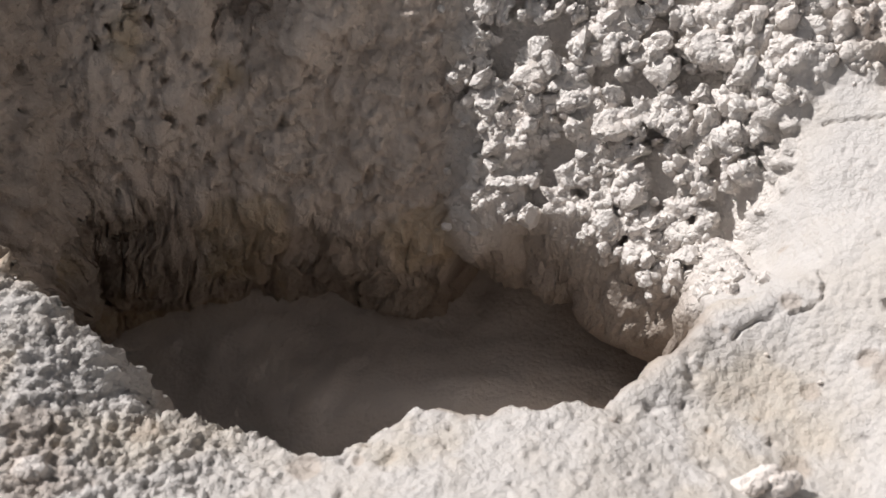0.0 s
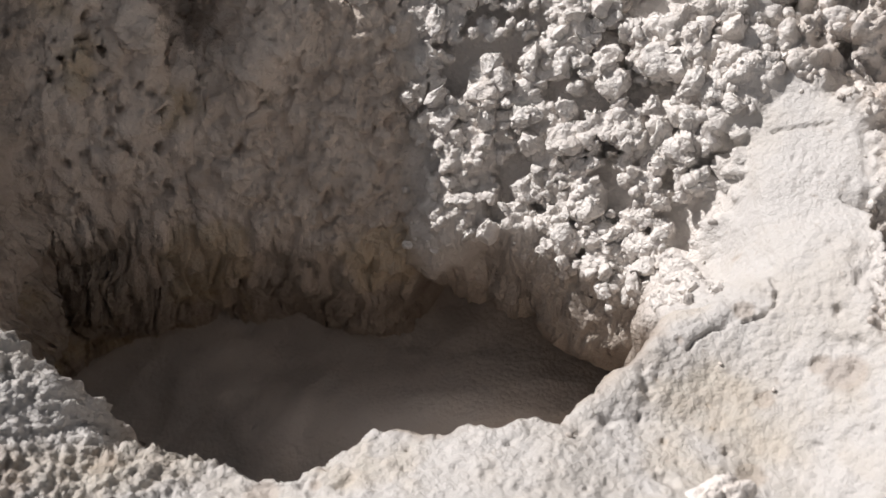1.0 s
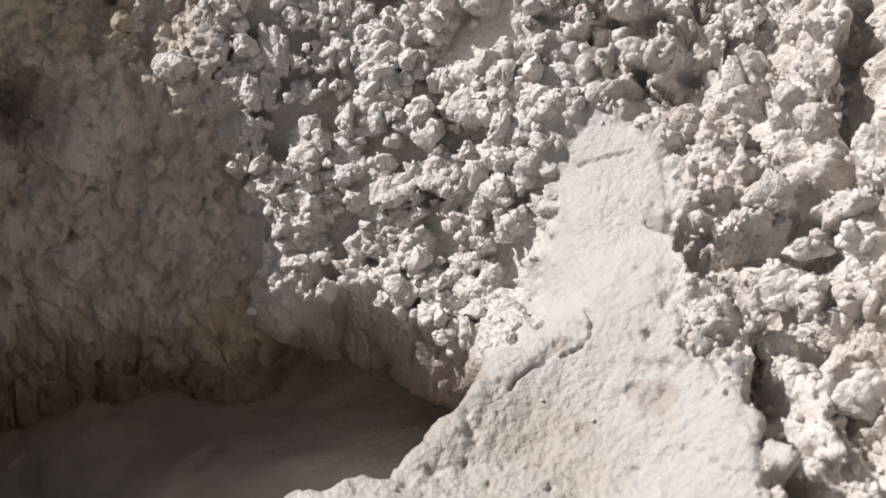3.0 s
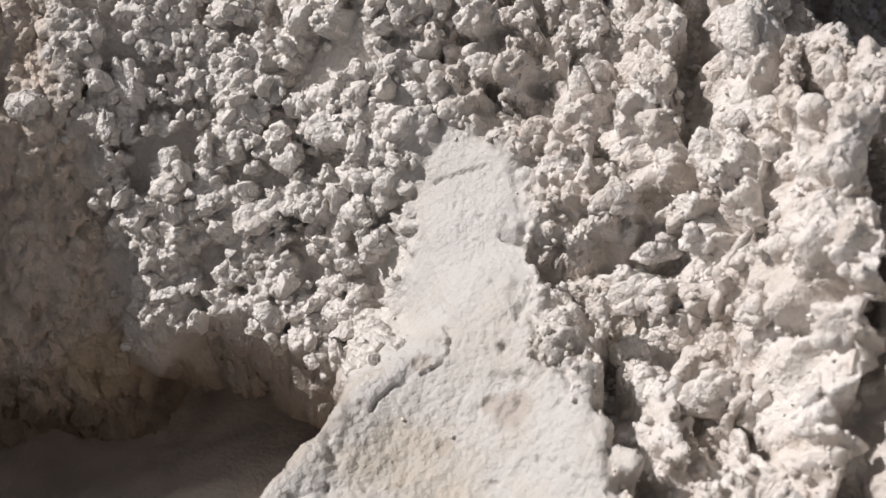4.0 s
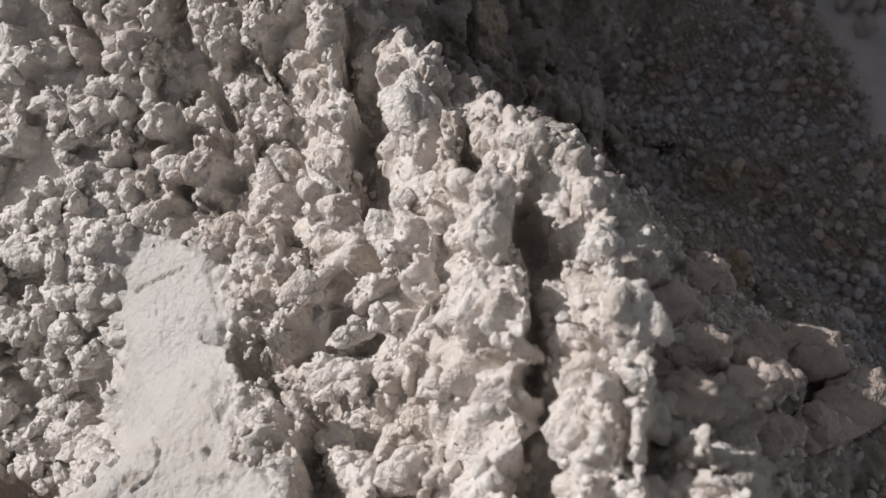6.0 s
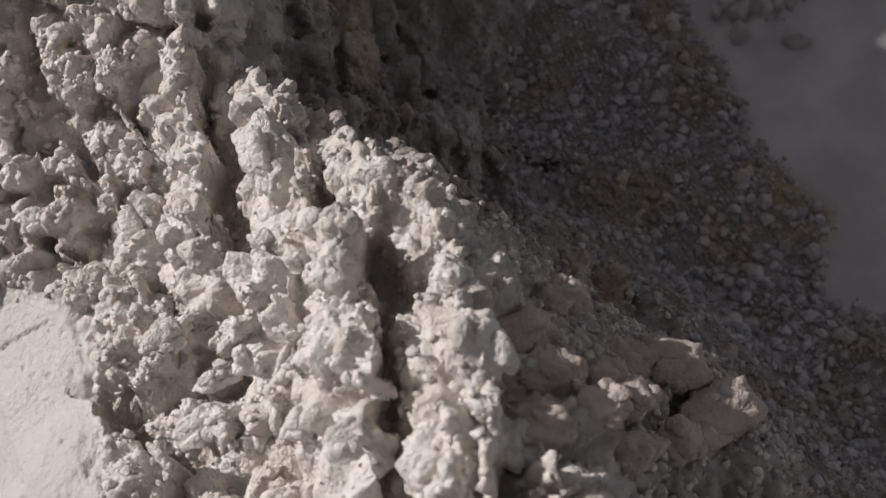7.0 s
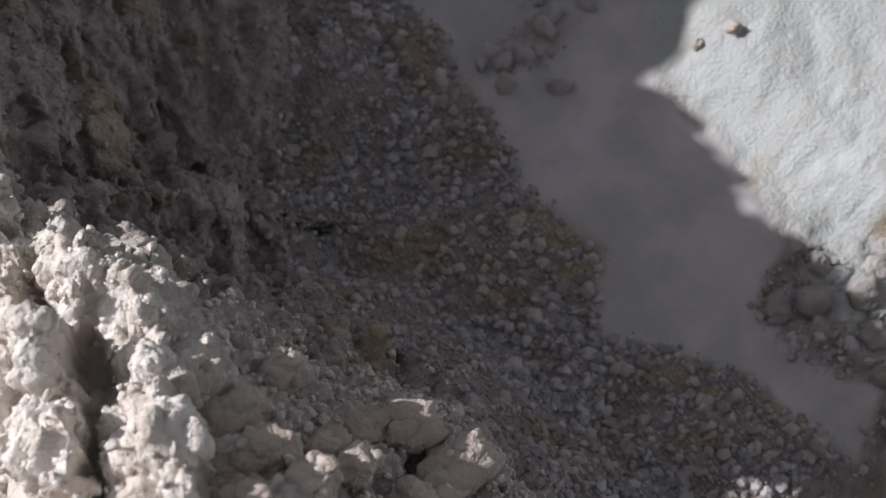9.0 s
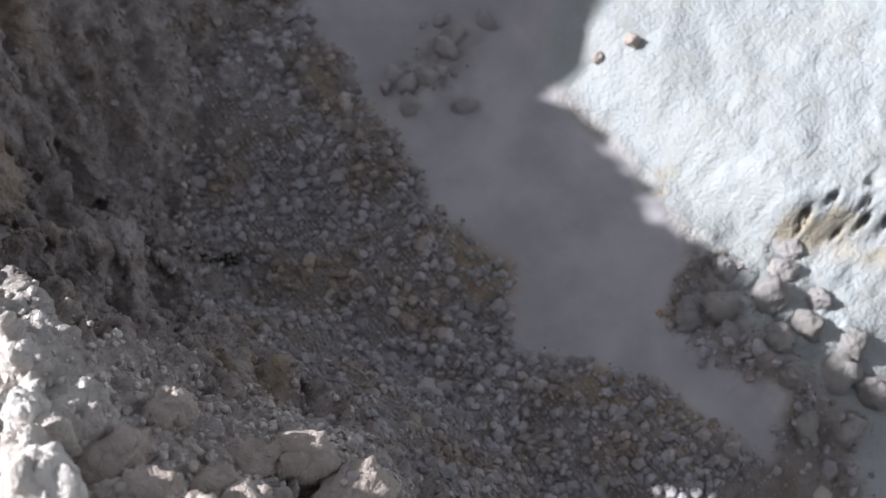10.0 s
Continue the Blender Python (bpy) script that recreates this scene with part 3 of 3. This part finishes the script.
streaks = ramp(fractal(runnel(land.reshape(-1, 3)), 0.16, 97, 4).reshape(shape), 0.3, 0.8)
patches = ramp(fractal(land.reshape(-1, 3), 0.22, 95, 4).reshape(shape), 0.25, 0.75)
ochre = 0.35 * streaks * far_side + 0.6 * streaks * ramp(0.16 - np.abs(gx - wall_foot(gy) + 0.05), 0, 0.1) * (gx > 1.7) + 0.45 * patches * backwall + 0.75 * patches * np.clip( 0.8 * valley * ramp(0.12 - np.abs(stream_d + 0.05), 0, 0.1) * (1 - pale_bank), 0, 1)
ochre = ochre + 0.5 * valley * pale_bank * (1 - pool) * patches * ramp(0.25 - np.abs(gy + 1.4 * (gx - 3.5) - 0.72), 0, 0.15) + 0.22 * patches * shelf_zone * (gy < 0.9) * (1 - valley)
ochre = np.clip(ochre, 0, 1)
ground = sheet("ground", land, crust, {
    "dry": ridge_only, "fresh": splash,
    # the 0.85 term paints shade over the ridge's back and the ledge
    "wall": np.clip(backwall + ramp(pit_d, 0.0, 0.05), 0, 1), "far_wall_and_shade": np.clip(far_side * ramp(gx - crest_x(gy) + wobble, 0.15, 0.3) + 0.85 * ramp(gx - crest_x(gy) + wobble, 0.05, 0.2) * (1 - valley), 0, 1),
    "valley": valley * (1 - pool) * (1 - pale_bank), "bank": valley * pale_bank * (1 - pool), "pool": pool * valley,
    # shade painted below the pit's lip and on its left wall, plus rust
    "ochre": ochre, "pit_shade_and_rust": ramp(pit_d + 0.3 * wobble - 0.02 * ramp(-gx, -0.05, 0.1), -0.02, 0.02) + 0.55 * rusty + 0.75 * backwall * ramp(-gx + 1.5 * wobble, 0.64, 0.78), "calm": np.clip(pool * valley + 0.3 * valley * pale_bank + 0.35 * shelf_zone * (1 - valley) * (1 - left_rim) + 0.2 * slab, 0, 1), "wet": np.clip(splash + 0.5 * slab, 0, 1)})
tagged(ground, "pale crusted mud ground around steaming pits", "ground", kind="structure")

mx, my = np.meshgrid(np.linspace(-1.3, 1.0, 160), np.linspace(0.5, 1.9, 110), indexing="ij")
mp = np.stack([mx, my, 0 * mx], -1).reshape(-1, 3)
mz = MUD + 0.02 * fractal(mp, 0.25, 90, 3) + 0.006 * fractal(mp, 0.05, 92, 2) + 0.14 * bell(mp[:, 0], mp[:, 1], 0.12, 0.98, 0.40, 0.15)
soaked = 1 - ramp(mz - MUD, 0.02, 0.06)
mud_pool = sheet("mud_pool", np.stack([mx, my, mz.reshape(mx.shape)], -1), wet_mud, {"soaked": soaked})
tagged(mud_pool, "dark wet boiling mud at the bottom of the pit", "mud pool", kind="structure")


# ---- lumps, clods and stones ----
def ball(level):
    """Points and triangles of a round ball."""
    bm = bmesh.new()
    bmesh.ops.create_icosphere(bm, subdivisions=level, radius=1.0)
    bm.verts.ensure_lookup_table()
    v = np.array([q.co[:] for q in bm.verts])
    t = np.array([[q.index for q in f.verts] for f in bm.faces])
    bm.free()
    return v, t


def shaken(p, size, seed):
    return np.stack([smooth_noise(p, size, seed + i) for i in range(3)], -1)


def clod_shape(level, seed, crumbly=1.0, wild=0.30):
    """A knobbly broken clod about 1 across its radius."""
    v, t = ball(level)
    p = v + seed * 17.31
    v = v * (1, 0.9, 0.85) + wild * shaken(p, 1.1, seed) + 0.3 * wild * shaken(p, 0.5, seed + 3)
    rng = np.random.default_rng(seed)
    for _ in range(3):                                    # broken faces
        n = rng.normal(size=3)
        n /= np.linalg.norm(n)
        over = np.maximum(v @ n - rng.uniform(0.5, 0.8), 0)
        v = v - 0.8 * over[:, None] * n
    out = v / np.maximum(np.linalg.norm(v, axis=1, keepdims=True), 1e-6)
    f1, f2, who = cells(bent(p, 0.55), 0.55, seed + 5)
    v = v + out * (crumbly * 0.34 * (np.sqrt(np.clip(1 - f1 ** 2, 0, 1)) - 0.6) * (0.2 + 1.4 * who))[:, None]
    f1, f2, who = cells(bent(p, 0.26), 0.26, seed + 6)
    v = v + out * (crumbly * 0.17 * (np.sqrt(np.clip(1 - f1 ** 2, 0, 1)) - 0.6) * (0.2 + 1.4 * who))[:, None]
    f1, f2, who = cells(bent(p, 0.14), 0.14, seed + 9)
    v = v + out * (crumbly * 0.085 * (np.sqrt(np.clip(1 - f1 ** 2, 0, 1)) - 0.6) * (0.2 + 1.4 * who))[:, None]
    v = v + out * (crumbly * 0.12 * fractal(p, 0.30, seed + 7, 3, 0.6))[:, None]
    f1, f2, who = cells(p, 0.4, seed + 8)
    v = v - out * (crumbly * 0.16 * ramp(0.3 - f1, 0, 0.15) * (who < 0.3))[:, None]
    return v, t


def stone_shape(level, seed):
    """An angular pebble."""
    v, t = ball(level)
    rng = np.random.default_rng(seed)
    for _ in range(9):                                    # chip flats off it
        n = rng.normal(size=3)
        n /= np.linalg.norm(n)
        over = np.maximum(v @ n - rng.uniform(0.55, 0.85), 0)
        v = v - over[:, None] * n
    return v * rng.uniform(0.55, 1.2, 3), t


def mesh_of(name, v, t, mat, smooth=True):
    me = bpy.data.meshes.new(name)
    me.vertices.add(len(v))
    me.vertices.foreach_set("co", v.reshape(-1).astype(np.float32))
    me.loops.add(t.size)
    me.loops.foreach_set("vertex_index", t.reshape(-1).astype(np.int32))
    me.polygons.add(len(t))
    me.polygons.foreach_set("loop_start", np.arange(0, t.size, 3, dtype=np.int32))
    me.polygons.foreach_set("use_smooth", np.full(len(t), smooth))
    me.update(calc_edges=True)
    me.materials.append(mat)
    return me


def turns(rng, n):
    """Random rotations."""
    q = rng.normal(size=(n, 4))
    q /= np.linalg.norm(q, axis=1, keepdims=True)
    w, x, y, z = q.T
    return np.stack([1 - 2 * (y * y + z * z), 2 * (x * y - z * w), 2 * (x * z + y * w), 2 * (x * y + z * w), 1 - 2 * (x * x + z * z), 2 * (y * z - x * w),
                     2 * (x * z - y * w), 2 * (y * z + x * w), 1 - 2 * (x * x + y * y)], -1).reshape(n, 3, 3)


def heap(name, shapes, where, radii, mat, rng, smooth=True):
    """Many small pieces joined into one mesh."""
    vs, ts, at = [], [], 0
    spin = turns(rng, len(where))
    for i, (p, r) in enumerate(zip(where, radii)):
        v, t = shapes[i % len(shapes)]
        vs.append((v * r) @ spin[i].T + p)
        ts.append(t + at)
        at += len(v)
    return new(name, mesh_of(name, np.concatenate(vs), np.concatenate(ts), mat, smooth))


land_n = normals(land)


def pick(mask, n, rng):
    """n spots of the land, and their normals, chosen by a mask."""
    w = (mask * np.gradient(gx, axis=0) * np.gradient(gy, axis=1)).clip(0).reshape(-1)
    i = rng.choice(len(w), n, replace=False, p=w / w.sum())
    return land.reshape(-1, 3)[i], land_n.reshape(-1, 3)[i]


def foot(x, y):
    """The land's height and normal at a place of the plan."""
    i = np.argmin((land[..., 0] - x) ** 2 + (land[..., 1] - y) ** 2)
    return land.reshape(-1, 3)[i], land_n.reshape(-1, 3)[i]


rng = np.random.default_rng(4)
KNOBS = [mesh_of("knob", *clod_shape(3, 200 + i, 0.8, 0.25), clod_mud) for i in range(6)]
CLODS = [mesh_of("mud_clod", *clod_shape(4, 100 + i, 0.75, 0.25), clod_mud) for i in range(7)]


# ledge bodies and knobs, with shade put into their colour
ROUND = [mesh_of("mud_clod", *clod_shape(4, 130 + i, 0.9, 0.25), shade_toned_mud) for i in range(5)]
STUBS = [mesh_of("knob", *clod_shape(3, 230 + i, 0.9, 0.25), shade_toned_mud) for i in range(4)]


def clod(x, y, across, along, label, group, lift=0.08, lean=30, grow=0.75, bodies=CLODS, knobs=KNOBS):
    across, along = grow * across, grow * along
    base, n = foot(x, y)
    ob = new("mud_clod", bodies[int(rng.integers(len(bodies)))])
    thick = 0.75 * min(across, along)
    ob.matrix_world = Matrix.LocRotScale(Vector(base + n * thick * lift), Euler((radians(lean), 0, radians(rng.uniform(-20, 20)))), (across, along, thick))
    for _ in range(int(rng.integers(2, 5))):               # smaller lumps grown together with it
        a, b = rng.uniform(0, 6.28), rng.uniform(0.1, 1.2)
        knob = new("knob", knobs[int(rng.integers(len(knobs)))])
        size = rng.uniform(0.32, 0.58)
        knob.parent = ob
        knob.matrix_basis = Matrix.LocRotScale((0.85 * math.cos(a) * math.cos(b), 0.85 * math.sin(a) * math.cos(b), 0.85 * math.sin(b)),
                                               Euler(rng.uniform(0, 6.28, 3)), (size, size, size))
    return tagged(ob, label, "mud clod", group)


RIDGE = [(1.231, 1.199, 0.059, 0.098), (1.323, 1.070, 0.042, 0.061), (1.364, 0.907, 0.045, 0.040), (1.390, 0.846, 0.031, 0.035), (1.194, 1.052, 0.071, 0.057),
         (1.231, 0.883, 0.049, 0.049), (1.264, 0.823, 0.043, 0.047), (1.356, 0.753, 0.042, 0.046), (1.180, 0.789, 0.064, 0.055), (1.316, 0.600, 0.056, 0.064),
         (1.215, 0.530, 0.085, 0.070), (1.288, 0.736, 0.046, 0.046), (1.116, 0.837, 0.044, 0.035), (1.080, 0.930, 0.051, 0.051), (1.297, 1.169, 0.037, 0.047),
         (1.304, 0.502, 0.047, 0.063), (1.226, 0.398, 0.053, 0.060), (1.109, 1.034, 0.043, 0.043), (1.114, 1.301, 0.039, 0.056), (1.012, 1.319, 0.052, 0.083)]
GULLY = [(0.956, 0.879, 0.061, 0.047), (0.915, 0.791, 0.041, 0.041), (1.006, 0.798, 0.039, 0.047), (1.047, 0.747, 0.041, 0.050), (1.098, 0.748, 0.052, 0.043),
         (0.927, 0.715, 0.045, 0.040), (0.992, 0.656, 0.059, 0.050), (1.064, 0.613, 0.047, 0.055), (1.118, 0.608, 0.044, 0.040), (1.077, 0.521, 0.044, 0.048),
         (1.121, 0.462, 0.046, 0.054), (1.058, 1.202, 0.036, 0.070), (0.884, 1.248, 0.062, 0.047), (1.015, 1.461, 0.054, 0.048), (0.818, 1.426, 0.049, 0.041),
         (0.956, 1.024, 0.058, 0.037), (1.010, 0.946, 0.047, 0.036), (0.951, 1.133, 0.055, 0.038), (0.801, 0.992, 0.059, 0.044)]
LEDGE = [(1.544, 0.726, 0.041, 0.037), (1.616, 0.619, 0.054, 0.040), (1.694, 0.595, 0.066, 0.045), (1.751, 0.493, 0.081, 0.050), (1.614, 0.467, 0.040, 0.036),
         (1.553, 0.525, 0.033, 0.035), (1.460, 0.494, 0.040, 0.035), (1.438, 0.582, 0.049, 0.037), (1.515, 0.580, 0.047, 0.039), (1.370, 0.591, 0.044, 0.040),
         (1.491, 0.448, 0.050, 0.033), (1.366, 0.490, 0.046, 0.039), (1.432, 0.669, 0.055, 0.046)]
SPLASHED = [(-0.061, 1.634, 0.050, 0.045), (0.140, 1.641, 0.035, 0.071), (0.229, 1.513, 0.033, 0.033), (0.313, 1.480, 0.046, 0.040), (0.189, 1.448, 0.060, 0.045),
            (0.421, 1.514, 0.060, 0.045), (0.511, 1.429, 0.055, 0.050), (0.151, 1.403, 0.055, 0.040), (0.330, 1.340, 0.057, 0.046), (0.427, 1.588, 0.060, 0.040),
            (0.451, 1.352, 0.050, 0.045), (0.303, 1.582, 0.041, 0.058)]
for row in RIDGE:
    clod(*row, "pale knobbly dried mud clod on the ridge crest", "clods on the ridge", 0.15 if row[0] > 1.28 else 0.05)
for row in GULLY:
    clod(*row, "cracked pale mud clod wedged beside the gully", "clods on the ridge")
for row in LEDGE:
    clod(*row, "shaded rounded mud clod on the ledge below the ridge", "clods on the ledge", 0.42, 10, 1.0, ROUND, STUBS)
for row in SPLASHED:
    clod(*row, "wet splashed mud lump stuck to the pit slope", "splashed lumps", 0.0)

clod(0.470, 0.545, 0.060, 0.045, "pale rounded mud lump lying on the near shelf", "lumps on the shelf", 0.1)
clod(-0.592, 0.556, 0.040, 0.035, "ochre-stained crumbly mud lump on the near rim", "lumps on the shelf", 0.1)

# small splashed lumps, past counting
LUMPS = [clod_shape(2, 300 + i, 0.7, 0.5) for i in range(12)]
splash_spots = splash * (0.03 + cover) * (pit_d < 0.0) * (gy < 1.95)
p, n = pick(splash_spots, 1100, rng)
r = 0.004 + 0.011 * rng.random(len(p)) ** 1.8
lumps = heap("splashed_lumps", LUMPS, p + n * (r * rng.uniform(-0.45, 0.15, len(p)))[:, None], r, splash_mud, rng)
tagged(lumps, "small wet lumps of splashed pale mud on the slope", "mud lumps", kind="stuff")
BLOBS = [mesh_of("mud_lump", *clod_shape(4, 330 + i, 0.9, 0.5), splash_mud) for i in range(8)]
p, n = pick(splash_spots * (gy < 1.75), 130, rng)
for i in range(len(p)):
    size = 0.013 + 0.020 * rng.random() ** 1.6
    ob = new("mud_lump", BLOBS[i % len(BLOBS)])
    ob.matrix_world = Matrix.LocRotScale(Vector(p[i] + n[i] * size * 0.05), Euler(rng.uniform(0, 6.28, 3)), (size, size * rng.uniform(0.6, 1), size * rng.uniform(0.6, 1)))
    tagged(ob, "wet knobbly lump of splashed pale mud stuck to the slope", "mud lump", "splashed lumps")
CRUMBS = [clod_shape(1, 360 + i, 0.5, 0.5) for i in range(18)] + LUMPS[:2]
p, n = pick((ridge_only * (0.25 + 0.75 * rough) + 0.003 * shelf_zone * (gy < 1.0)) * (pit_d < 0.0) * near_part, 8000, rng)
r = 0.0025 + 0.009 * rng.random(len(p)) ** 2.2
crumbs = heap("mud_crumbs", CRUMBS, p + n * (r * 0.3)[:, None], r, clod_mud, rng)
tagged(crumbs, "loose crumbs of dried pale mud on the crust", "mud crumbs", kind="stuff")

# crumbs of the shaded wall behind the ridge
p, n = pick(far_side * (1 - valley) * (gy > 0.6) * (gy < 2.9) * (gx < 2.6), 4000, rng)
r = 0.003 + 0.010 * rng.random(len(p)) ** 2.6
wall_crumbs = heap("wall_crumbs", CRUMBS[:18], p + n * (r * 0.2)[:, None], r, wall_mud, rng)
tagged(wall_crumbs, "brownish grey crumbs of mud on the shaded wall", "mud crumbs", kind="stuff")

# gravel of the valley
PEBBLES = [stone_shape(1 - i % 2, 400 + i) for i in range(20)]      # every other one is small and plain
gravel_zone = (0.25 * ramp(gx + 2 * wobble - wall_foot(gy), -0.35, -0.05) + 0.75 * valley) * (gx < 3.1 + 0.3 * (gy < 0.8)) * (1 - islet) * (1 - 0.8 * rock_pile) * (1 - pool) * (1 - pale_bank) * (gx < 3.6) * (gy > -0.2) * (gy < 2.9)
p, n = pick(gravel_zone, 16000, rng)
r = 0.004 + np.where(np.arange(len(p)) % 2, 0.005, 0.020) * rng.random(len(p)) ** 2.8
gravel = heap("gravel", PEBBLES, p + n * (r * 0.15)[:, None], r, gravel_rock, rng, False)
tagged(gravel, "dark grey and brown gravel on the valley floor", "gravel", kind="stuff")
STONES = [mesh_of("stone", *stone_shape(1, 500 + i), gravel_rock, False) for i in range(10)]
p, n = pick(gravel_zone * ramp(stream_d, -0.8, 0.0) * (stream_d < -0.02), 280, rng)
for i in range(len(p)):
    ob = new("stone", STONES[i % len(STONES)])
    size = 0.014 + 0.022 * rng.random() ** 2
    ob.matrix_world = Matrix.LocRotScale(Vector(p[i] + n[i] * size * 0.15), Euler(rng.uniform(0, 6.28, 3)), (size, size, size))
    ob.parent = ground
# rock pile beyond the stream
BOULDERS = [mesh_of("boulder", *clod_shape(4, 600 + i, 0.8), pile_rock) for i in range(6)]
for x, y, size in [(3.06, 0.70, 0.048), (3.14, 0.66, 0.054), (3.10, 0.58, 0.041), (3.20, 0.72, 0.041), (3.24, 0.58, 0.061), (3.16, 0.48, 0.054), (3.28, 0.46, 0.054),
                   (3.34, 0.62, 0.048), (3.36, 0.50, 0.041), (3.12, 0.38, 0.048), (3.24, 0.32, 0.061), (3.08, 0.28, 0.054), (3.18, 0.20, 0.054), (3.34, 0.34, 0.048),
                   (3.20, 0.80, 0.034), (3.30, 0.24, 0.061), (3.42, 0.66, 0.034)]:
    base, n = foot(x, y)
    ob = new("boulder", BOULDERS[int(rng.integers(len(BOULDERS)))])
    ob.matrix_world = Matrix.LocRotScale(Vector(base + n * size * 0.05), Euler(rng.uniform(0, 6.28, 3)), (size, size * 0.85, size * 0.75))
    tagged(ob, "greyish brown rounded rock beside the mud stream", "rock", "rocks beside the stream")
# rubble on the low bar in the stream
RUBBLE = [mesh_of("rubble_rock", *clod_shape(3, 640 + i, 0.7), bar_rock) for i in range(5)]
for i in range(18):
    a, b = rng.uniform(0, 6.28), math.sqrt(rng.random())
    base, n = foot(3.02 + 0.26 * b * math.cos(a), 1.80 + 0.15 * b * math.sin(a) + 0.08 * b * math.cos(a))
    size = 0.016 + 0.034 * rng.random() ** 2
    ob = new("rubble_rock", RUBBLE[i % len(RUBBLE)])
    ob.matrix_world = Matrix.LocRotScale(Vector(base + n * size * 0.1), Euler(rng.uniform(0, 6.28, 3)), (size, size * 0.9, size * 0.7))
    tagged(ob, "pale mud-coated rock on the low bar in the stream", "rock", "rocks on the bar")
# two tan stones lying on the sunlit bank
TAN = [mesh_of("bank_stone", *clod_shape(3, 660 + i, 0.7), shade_toned_mud) for i in range(2)]
for i, (x, y, size) in enumerate([(3.49, 1.42, 0.032), (3.40, 1.47, 0.022)]):
    base, n = foot(x, y)
    ob = new("bank_stone", TAN[i])
    ob.matrix_world = Matrix.LocRotScale(Vector(base + n * size * 0.3), Euler(rng.uniform(0, 6.28, 3)), (size, size * 0.8, size * 0.8))
    tagged(ob, "small tan stone lying on the pale bank", "stone", "stones on the bank")
